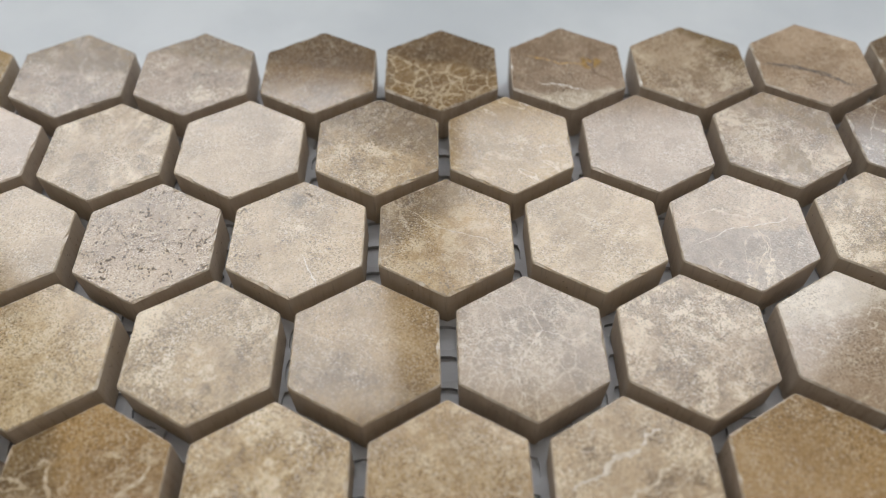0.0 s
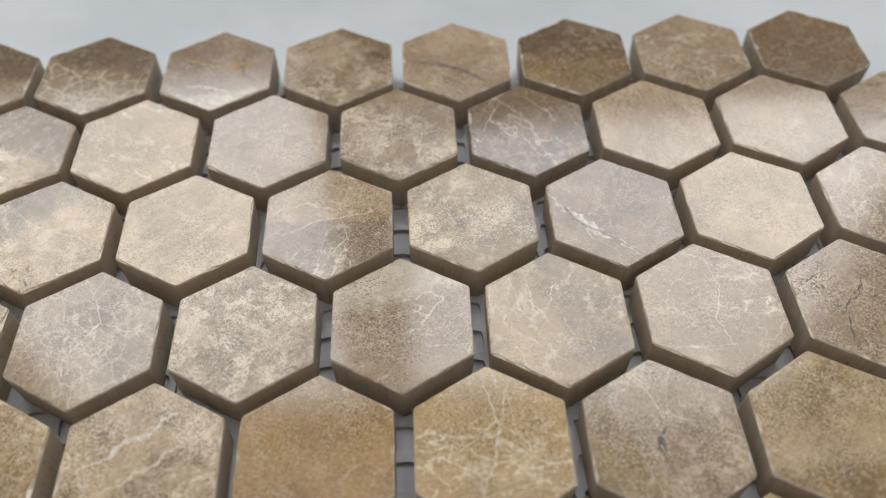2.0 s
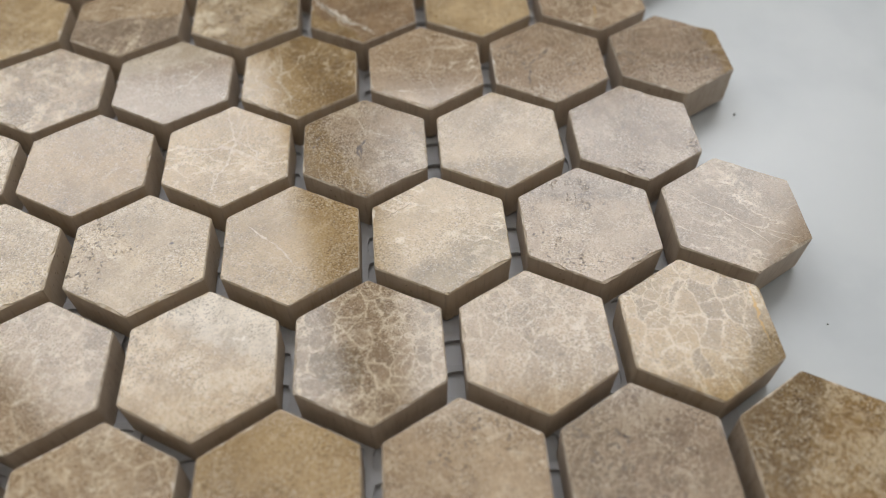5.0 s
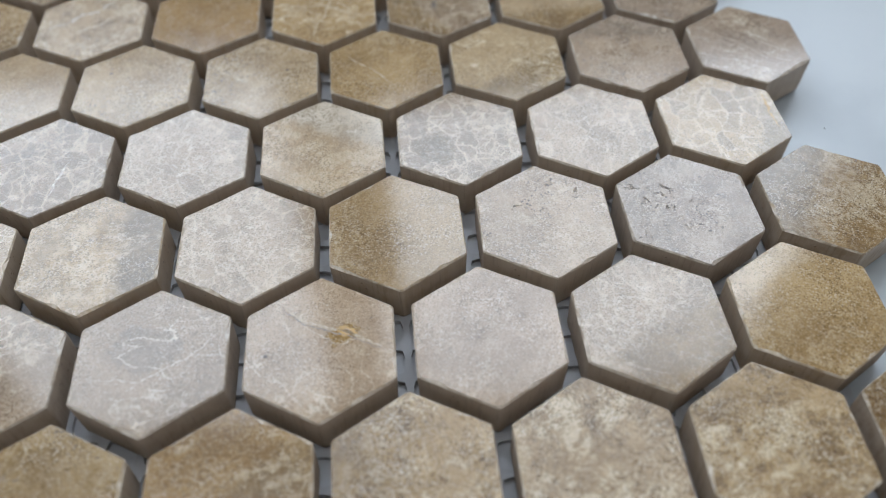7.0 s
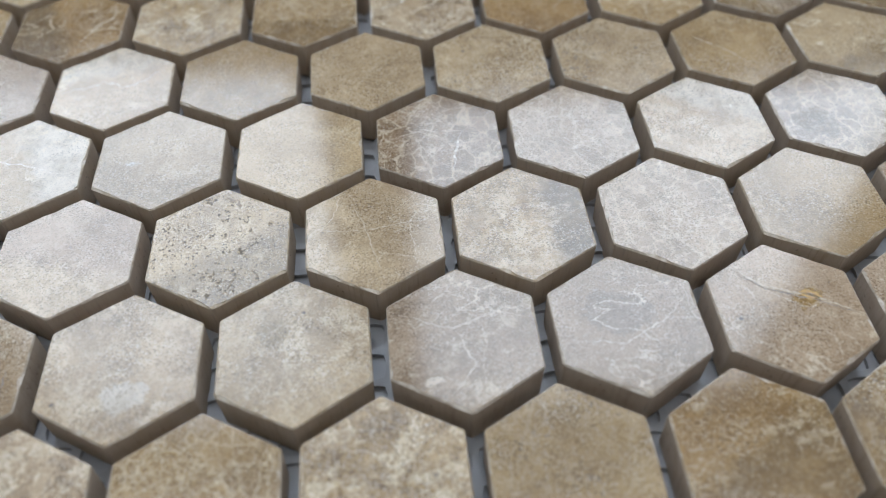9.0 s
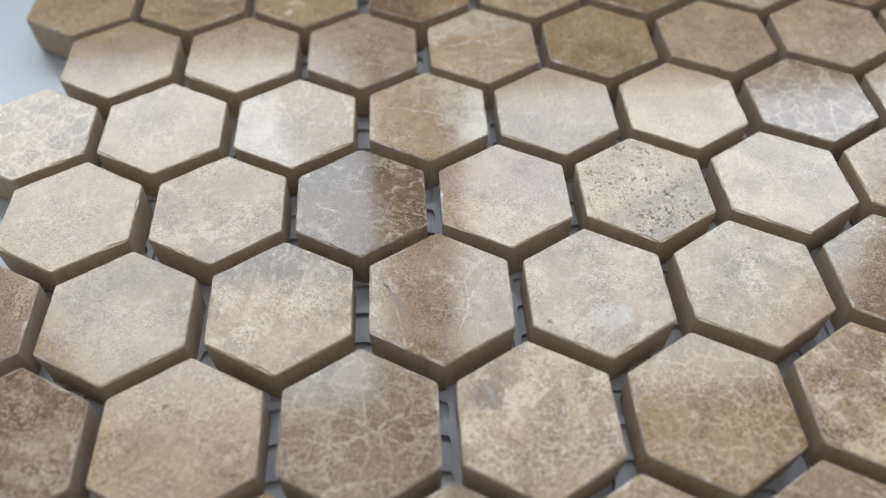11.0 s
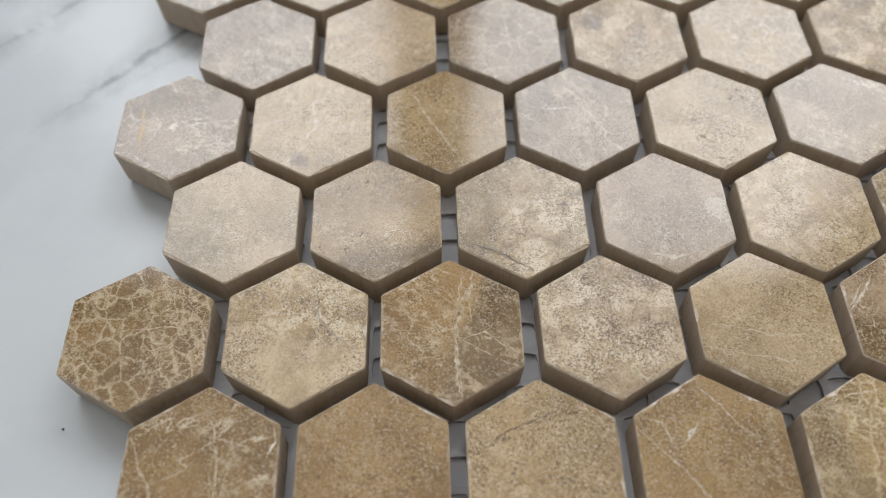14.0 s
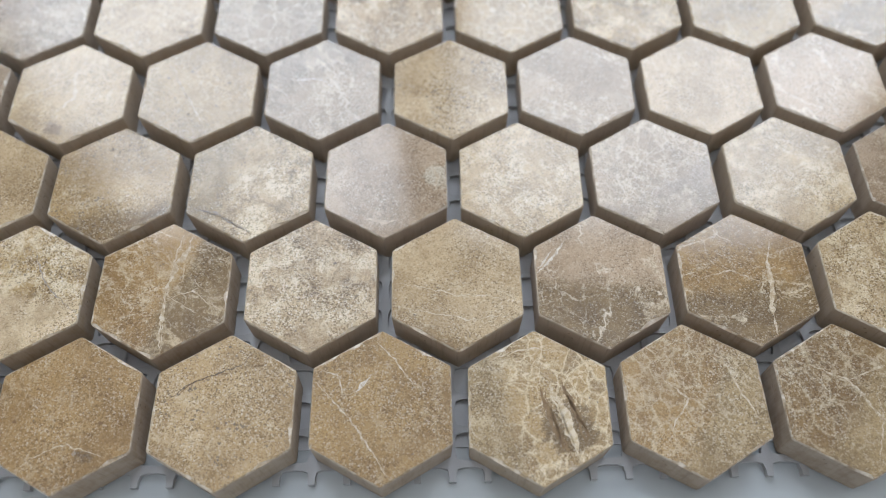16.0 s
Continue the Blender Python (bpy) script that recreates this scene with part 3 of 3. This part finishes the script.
OCHRE = mark_stone("ochre_vein", (0.55, 0.33, 0.09), 0.25, 0.4)
GREY = mark_stone("grey_vein", (0.20, 0.18, 0.17), 0.3)


def mark(r, i, name, material, width, *points, jitter=0.035):
    """A thin inlay in the face of a tile along a bent line, in parts of the tile's corner radius; it wanders, swells, breaks off and ends in points."""
    tile = TILE[r, i]
    turn = -tile.matrix_basis.to_euler().z
    c, s = math.cos(turn), math.sin(turn)
    pts = []
    for (ax, ay), (bx, by) in zip(points, points[1:]):
        steps = max(2, round(math.hypot(bx - ax, by - ay) / 0.022))
        for k in range(steps):
            f = k / steps
            pts.append(Vector((ax + (bx - ax) * f, ay + (by - ay) * f)))
    pts.append(Vector(points[-1]))
    seed = rng.uniform(0, 90)
    fine_line = name != "pit"
    vs, fs = [], []
    n = len(pts)
    for k, p in enumerate(pts):
        d = (pts[min(k + 3, n - 1)] - pts[max(k - 3, 0)]).normalized()
        side = Vector((-d.y, d.x))
        wob = noise.noise(Vector((seed, k * 0.08, 0))) * jitter + noise.noise(Vector((seed, k * 0.3, 5))) * jitter * 0.6 + noise.noise(Vector((seed, k * 0.7, 2))) * jitter * 0.2
        end = min(1.0, 0.1 + 2.6 * min(k, n - 1 - k) / n)
        swell = 0.85 + 0.9 * noise.noise(Vector((seed, k * 0.22, 9))) + 0.5 * noise.noise(Vector((seed, k * 0.4, 3)))
        w = width * end * (max(0.06, swell) if fine_line else 1.0) / CORNER / 2
        for q in (p + side * (wob + w), p + side * (wob - w)):
            for side_k in range(6):
                out = Vector((math.cos(radians(60 * side_k)), math.sin(radians(60 * side_k))))
                q = q - out * max(0.0, q.dot(out) - 0.85)
            q = q * CORNER
            vs.append((c * q.x - s * q.y, s * q.x + c * q.y, 0.00003))
    for k in range(n - 1):
        fs.append((2 * k, 2 * k + 1, 2 * k + 3, 2 * k + 2))
    me = bpy.data.meshes.new(name)
    me.from_pydata(vs, [], fs)
    me.update()
    if me.polygons[0].normal.z < 0:
        me.flip_normals()
    me.materials.append(material)
    ob = new(name, me)
    ob.parent = tile
    ob.color = tile.color
    return ob


def pit(r, i, x, y, size, material=CRACK):
    mark(r, i, "pit", material, size, (x - 0.03, y), (x, y + 0.015), (x + 0.03, y), jitter=0.02)


mark(0, 8, "crack", CRACK, 0.0004, (-0.8, 0.0), (-0.1, -0.18), (0.55, -0.62))
mark(0, 6, "crack", BROWN, 0.0005, (0.3, 0.3), (0.42, -0.15), (0.72, -0.4))
mark(0, 6, "vein", OCHRE, 0.0003, (-0.7, 0.35), (-0.1, 0.1), (0.35, 0.05))
mark(1, 8, "vein", PALE, 0.0002, (-0.35, 0.65), (-0.6, 0.1), (-0.8, -0.2))
mark(1, 8, "vein", PALE, 0.00018, (0.6, 0.55), (0.75, 0.0), (0.4, -0.45))
mark(2, 4, "vein", WHITE, 0.0003, (0.1, -0.3), (0.22, -0.6), (0.35, -0.85))
mark(2, 7, "vein", WHITE, 0.00025, (-0.75, -0.3), (-0.2, 0.0), (0.5, 0.1), (0.8, 0.3))
mark(2, 9, "vein", PALE, 0.0007, (-0.8, 0.35), (-0.5, -0.2), (0.0, -0.55), (0.25, -0.78))
mark(2, 9, "vein", PALE, 0.0003, (-0.7, 0.1), (-0.35, -0.5), (0.1, -0.8))
mark(2, 11, "vein", OCHRE, 0.0006, (0.22, 0.75), (0.14, 0.3), (0.1, -0.05))
mark(2, 11, "vein", OCHRE, 0.0005, (0.05, -0.3), (-0.02, -0.65))
mark(3, 8, "vein", PALE, 0.0004, (-0.55, 0.6), (-0.45, 0.15), (-0.2, -0.35), (-0.1, -0.75))
mark(3, 8, "vein", PALE, 0.0003, (-0.35, 0.65), (-0.28, 0.2), (-0.05, -0.2))
mark(3, 9, "vein", PALE, 0.00025, (0.0, 0.9), (0.15, 0.3), (0.0, -0.2), (0.2, -0.8))
mark(3, 10, "crack", CRACK, 0.00035, (0.05, 0.36), (-0.04, 0.2), (-0.12, 0.1))
mark(3, 10, "crack", CRACK, 0.00035, (-0.28, -0.12), (-0.34, -0.35), (-0.36, -0.6))
mark(3, 10, "crack", CRACK, 0.00025, (-0.75, 0.25), (-0.5, 0.45), (-0.3, 0.5))
mark(4, 8, "vein", PALE, 0.00035, (-0.05, 0.9), (0.05, 0.3), (-0.5, -0.2))
mark(4, 8, "vein", PALE, 0.0003, (0.05, 0.3), (0.4, 0.0), (0.45, -0.6))
mark(4, 9, "crack", CRACK, 0.0005, (-0.02, 0.08), (-0.1, -0.1), (-0.06, -0.3))
mark(4, 9, "vein", PALE, 0.00025, (-0.2, 0.8), (0.0, 0.3), (0.5, 0.1))
mark(5, 11, "vein", PALE, 0.00028, (-0.7, 0.5), (0.1, -0.22), (0.85, -0.55))
mark(5, 11, "vein", PALE, 0.0002, (-0.1, -0.05), (0.3, -0.55), (0.6, -0.4))
pit(5, 7, 0.4, 0.1, 0.0007)
pit(5, 6, -0.4, 0.3, 0.0008)
mark(6, 6, "vein", WHITE, 0.0004, (0.35, 0.1), (0.2, -0.3), (0.15, -0.7))
mark(8, 8, "vein", PALE, 0.0006, (-0.6, 0.78), (-0.2, 0.34), (0.3, 0.18), (0.86, -0.16))
mark(8, 8, "crack", GREY, 0.00022, (-0.6, 0.75), (-0.2, 0.3), (0.3, 0.14), (0.85, -0.2))
mark(8, 8, "vein", OCHRE, 0.0016, (0.16, 0.2), (0.3, 0.17), (0.42, 0.1), jitter=0.1)
pit(8, 8, -0.62, -0.1, 0.0007)
mark(8, 3, "crack", GREY, 0.00035, (-0.75, 0.35), (-0.55, 0.0), (-0.35, -0.35))
mark(8, 3, "crack", GREY, 0.0002, (0.68, 0.05), (0.66, -0.2), (0.55, -0.4))
pit(8, 4, -0.66, -0.45, 0.0008)
pit(8, 5, 0.1, 0.5, 0.0006)
mark(9, 2, "vein", PALE, 0.00022, (-0.6, 0.3), (0.0, 0.05), (0.5, -0.3), (0.8, -0.35))
mark(9, 2, "vein", PALE, 0.0002, (0.0, 0.7), (0.05, 0.05), (-0.4, -0.6))
mark(9, 3, "vein", GREY, 0.0009, (-0.55, 0.45), (-0.42, 0.3), (-0.38, 0.15), jitter=0.1)
mark(10, 0, "vein", OCHRE, 0.0004, (-0.6, 0.4), (-0.5, -0.1), (-0.5, -0.6))
mark(10, 0, "vein", PALE, 0.0003, (-0.45, 0.3), (-0.25, 0.0), (-0.45, -0.4))
mark(10, 2, "vein", PALE, 0.00035, (-0.55, 0.65), (-0.3, 0.1), (0.1, -0.6))
mark(10, 3, "vein", PALE, 0.0003, (0.1, 0.7), (0.2, 0.0), (0.45, -0.35), (0.85, -0.3))
for k, (px, py) in enumerate(((0.2, 0.55), (0.35, 0.5), (0.5, 0.5), (0.55, 0.35))):
    pit(10, 4, px, py, 0.0005 + 0.0001 * (k % 3))
mark(11, 1, "crack", BROWN, 0.0003, (0.1, -0.75), (0.5, -0.6), (0.8, -0.4))
mark(11, 2, "crack", CRACK, 0.00025, (-0.85, -0.42), (-0.4, -0.55), (0.1, -0.85))
mark(12, 0, "vein", PALE, 0.00025, (-0.8, -0.2), (-0.2, 0.05), (0.3, 0.1), (0.8, 0.05))
mark(12, 1, "vein", GREY, 0.0003, (0.1, 0.6), (0.25, 0.2), (0.45, -0.05), (0.8, -0.35))
mark(12, 2, "vein", PALE, 0.0004, (0.2, 0.9), (0.08, 0.35), (0.05, -0.2), (0.1, -0.92))
mark(12, 2, "vein", PALE, 0.00025, (0.05, -0.2), (0.4, -0.05), (0.85, -0.35))
mark(12, 4, "vein", PALE, 0.0002, (-0.7, -0.35), (0.1, -0.55), (0.8, -0.5))
mark(12, 5, "vein", WHITE, 0.0003, (-0.88, 0.15), (-0.72, 0.3), (-0.55, 0.48))
mark(12, 6, "vein", PALE, 0.0008, (0.4, 0.55), (0.3, -0.1), (0.22, -0.92))
mark(12, 6, "vein", PALE, 0.0003, (0.3, -0.1), (-0.2, 0.1), (-0.6, 0.0))
mark(13, 0, "vein", PALE, 0.00045, (-0.83, 0.4), (-0.65, 0.05), (-0.3, -0.7))
mark(13, 0, "vein", PALE, 0.0003, (-0.1, 0.75), (0.1, 0.45), (0.2, 0.0), (0.2, -0.6))
mark(13, 0, "vein", WHITE, 0.0004, (0.78, 0.5), (0.82, 0.3), (0.72, 0.1))
mark(13, 1, "vein", PALE, 0.00025, (-0.4, -0.55), (0.1, -0.4), (0.6, -0.55))
pit(13, 1, 0.2, -0.5, 0.0009, GREY)
mark(13, 2, "crack", CRACK, 0.00022, (-0.75, 0.1), (-0.45, 0.35), (-0.05, 0.5), (0.2, 0.6), (0.32, 0.75))
mark(13, 3, "vein", WHITE, 0.0006, (-0.32, 0.18), (-0.22, 0.28), (-0.12, 0.4))
mark(13, 3, "vein", PALE, 0.0003, (-0.1, 0.9), (0.25, 0.45), (0.45, 0.2))
mark(13, 3, "vein", PALE, 0.0003, (-0.85, 0.35), (-0.35, -0.2), (0.15, -0.95))
mark(13, 3, "vein", PALE, 0.00025, (-0.82, 0.5), (-0.55, 0.4), (-0.48, 0.15), (-0.3, 0.18))
mark(13, 4, "vein", PALE, 0.0006, (0.15, 0.25), (0.25, -0.15), (0.46, -0.7), jitter=0.04)
mark(13, 4, "vein", BROWN, 0.00055, (0.02, 0.3), (0.08, -0.1), (0.3, -0.65), jitter=0.035)
mark(13, 4, "vein", BROWN, 0.0004, (0.1, 0.2), (0.16, -0.2), (0.38, -0.7), jitter=0.035)
mark(13, 4, "vein", BROWN, 0.0006, (0.27, 0.3), (0.38, 0.0), (0.55, -0.5), jitter=0.035)
mark(13, 4, "vein", BROWN, 0.0004, (0.32, 0.2), (0.45, -0.1), (0.6, -0.45), jitter=0.035)
mark(13, 4, "vein", PALE, 0.0003, (-0.65, 0.6), (0.0, 0.75), (0.45, 0.68))
mark(13, 5, "vein", PALE, 0.00035, (-0.5, 0.4), (-0.1, 0.0), (-0.4, -0.5))
mark(13, 5, "vein", PALE, 0.0003, (0.4, 0.6), (0.55, 0.1), (0.75, -0.3))

mark(0, 6, "vein", BROWN, 0.0016, (0.36, 0.28), (0.46, 0.1), (0.42, -0.05), jitter=0.06)
mark(0, 6, "vein", WHITE, 0.0006, (-0.5, -0.35), (-0.1, -0.45), (0.25, -0.6), jitter=0.06)
mark(2, 7, "vein", PALE, 0.0004, (-0.75, 0.2), (-0.3, 0.35), (0.1, 0.2), (0.6, 0.45))
mark(2, 7, "vein", PALE, 0.0003, (0.1, 0.2), (0.25, -0.3), (0.0, -0.7))
mark(2, 5, "vein", PALE, 0.0003, (-0.6, 0.5), (-0.1, 0.1), (0.5, -0.1), (0.8, -0.4))
mark(3, 5, "vein", PALE, 0.0004, (-0.1, 0.8), (0.15, 0.2), (-0.2, -0.3), (-0.1, -0.85))
mark(3, 5, "vein", PALE, 0.0003, (0.15, 0.2), (0.5, 0.05), (0.8, 0.2))
mark(4, 6, "vein", WHITE, 0.0009, (-0.7, -0.1), (-0.2, 0.25), (0.35, 0.6), jitter=0.07)
mark(4, 6, "vein", PALE, 0.0006, (-0.5, -0.4), (0.1, -0.05), (0.7, 0.35), jitter=0.07)
mark(4, 3, "vein", PALE, 0.0005, (-0.7, 0.1), (-0.4, 0.35), (-0.3, -0.1), (-0.6, -0.5), jitter=0.08)
mark(5, 3, "vein", WHITE, 0.0005, (-0.75, -0.1), (-0.2, 0.1), (0.3, 0.0), (0.75, 0.35), jitter=0.08)
mark(5, 3, "vein", WHITE, 0.0004, (-0.2, 0.1), (0.0, 0.5), (0.25, 0.75), jitter=0.08)
mark(6, 3, "vein", WHITE, 0.0003, (-0.8, 0.25), (0.0, 0.05), (0.8, -0.3))
mark(6, 6, "vein", PALE, 0.0003, (-0.8, 0.0), (-0.2, 0.2), (0.35, 0.1), (0.75, 0.4))
mark(7, 5, "vein", PALE, 0.00025, (-0.8, 0.1), (-0.1, 0.05), (0.8, 0.15))
mark(7, 5, "vein", PALE, 0.00025, (-0.3, 0.6), (-0.1, 0.05), (0.1, -0.75))
mark(8, 6, "vein", PALE, 0.00035, (-0.7, 0.35), (-0.1, 0.1), (0.4, 0.3), (0.8, 0.2))
mark(8, 6, "vein", PALE, 0.0003, (-0.1, 0.1), (0.1, -0.4), (-0.2, -0.8))
mark(8, 7, "vein", PALE, 0.0003, (-0.75, -0.2), (-0.1, -0.3), (0.6, 0.1), (0.8, 0.4))
mark(10, 3, "vein", WHITE, 0.0003, (-0.7, 0.2), (0.0, 0.15), (0.2, 0.0))
mark(11, 3, "vein", PALE, 0.0009, (-0.3, -0.66), (-0.05, -0.74), (0.2, -0.7), jitter=0.05)
mark(11, 3, "vein", PALE, 0.0007, (0.68, 0.2), (0.74, 0.0), (0.72, -0.25), jitter=0.05)
mark(12, 4, "vein", PALE, 0.00025, (-0.75, 0.0), (0.0, -0.2), (0.75, -0.25), jitter=0.04)
mark(13, 6, "vein", PALE, 0.0004, (-0.6, 0.5), (0.0, 0.25), (0.3, -0.3), (0.1, -0.8))
mark(13, 6, "vein", PALE, 0.0003, (0.0, 0.25), (0.5, 0.4), (0.8, 0.2))
for k, (px, py) in enumerate(((-0.4, 0.3), (0.15, 0.45), (0.45, -0.15), (-0.2, -0.35), (0.3, -0.5), (-0.6, -0.1))):
    pit(13, 1, px, py, 0.0004 + 0.00015 * (k % 3), BROWN)
    pit(3, 11, px * 0.9, py, 0.0005 + 0.00015 * (k % 2), BROWN)
    pit(10, 2, py, px * 0.8, 0.0004 + 0.0001 * (k % 3))
    pit(7, 10, px, -py, 0.0004 + 0.0001 * (k % 2))
mark(2, 9, "vein", WHITE, 0.0016, (-0.88, 0.38), (-0.62, 0.0), (-0.25, -0.38), (0.2, -0.8), jitter=0.05)
mark(0, 8, "crack", CRACK, 0.0006, (-0.85, 0.02), (-0.35, -0.08), (0.1, -0.25), (0.55, -0.6))
mark(3, 8, "vein", PALE, 0.0009, (-0.42, 0.5), (-0.3, 0.05), (-0.22, -0.35), (0.02, -0.62), jitter=0.08)
mark(3, 8, "vein", PALE, 0.0006, (-0.62, -0.05), (-0.45, -0.3), (-0.25, -0.45), jitter=0.06)
mark(4, 3, "vein", PALE, 0.0009, (0.25, -0.5), (0.5, 0.0), (0.75, 0.3), jitter=0.06)
mark(4, 9, "crack", CRACK, 0.0006, (0.02, 0.12), (-0.06, -0.05), (-0.05, -0.2))
mark(12, 2, "vein", PALE, 0.0008, (0.28, 0.85), (0.12, 0.3), (0.04, -0.15), jitter=0.08)
mark(12, 2, "vein", PALE, 0.0005, (0.04, -0.15), (0.02, -0.5), (0.1, -0.95), jitter=0.05)
mark(13, 4, "vein", PALE, 0.0013, (0.16, 0.28), (0.3, -0.12), (0.42, -0.6), jitter=0.05)
mark(13, 4, "vein", BROWN, 0.0009, (0.3, 0.32), (0.44, -0.05), (0.56, -0.5), jitter=0.04)
mark(13, 4, "vein", BROWN, 0.0008, (0.05, 0.2), (0.16, -0.2), (0.34, -0.66), jitter=0.04)
mark(13, 2, "crack", BROWN, 0.00012, (-0.78, 0.02), (-0.5, 0.3), (-0.15, 0.48), (0.15, 0.5), (0.25, 0.72))
mark(11, 2, "crack", GREY, 0.0004, (-0.85, -0.4), (-0.4, -0.55), (0.1, -0.85))
mark(11, 1, "crack", BROWN, 0.0003, (0.15, -0.75), (0.45, -0.6), (0.7, -0.48), jitter=0.06)
mark(3, 10, "crack", CRACK, 0.0003, (-0.02, 0.2), (-0.3, -0.1), (-0.42, -0.2), jitter=0.06)
mark(7, 4, "crack", BROWN, 0.0008, (0.0, 0.78), (0.15, 0.72), (0.2, 0.6), jitter=0.08)
pit(12, 3, 0.3, 0.3, 0.0005)
mark(10, 1, "vein", PALE, 0.0006, (0.12, 0.75), (0.0, 0.3), (0.05, -0.1), (-0.2, -0.45), jitter=0.05)
mark(10, 1, "vein", PALE, 0.0003, (0.0, 0.3), (-0.45, 0.05), (-0.8, -0.1))
mark(10, 2, "vein", PALE, 0.0004, (-0.5, 0.62), (-0.25, 0.0), (0.15, -0.68))
mark(12, 5, "vein", WHITE, 0.0006, (-0.85, 0.1), (-0.6, 0.35), (-0.42, 0.62))
mark(4, 8, "vein", PALE, 0.0007, (-0.75, 0.15), (0.05, 0.1), (0.7, -0.3), jitter=0.05)
mark(4, 8, "vein", PALE, 0.0006, (0.25, 0.75), (0.05, 0.1), (-0.15, -0.7), jitter=0.05)
mark(9, 2, "vein", PALE, 0.0004, (-0.75, -0.1), (-0.1, -0.2), (0.4, 0.1), (0.8, 0.1), jitter=0.05)
mark(8, 3, "vein", GREY, 0.0005, (-0.75, 0.4), (-0.6, 0.05), (-0.42, -0.3), jitter=0.05)
mark(8, 3, "vein", WHITE, 0.0003, (0.6, 0.3), (0.35, -0.1), (0.2, -0.55))
mark(5, 8, "vein", PALE, 0.0004, (-0.6, 0.35), (-0.25, 0.0), (0.1, -0.45), jitter=0.05)
mark(6, 8, "vein", WHITE, 0.0009, (0.3, 0.28), (0.42, 0.22), (0.5, 0.3), jitter=0.1)
mark(6, 11, "crack", OCHRE, 0.0004, (0.72, 0.55), (0.7, 0.1), (0.74, -0.3), jitter=0.05)
mark(5, 9, "crack", BROWN, 0.0002, (-0.82, 0.25), (-0.5, 0.42), (-0.3, 0.62), jitter=0.05)
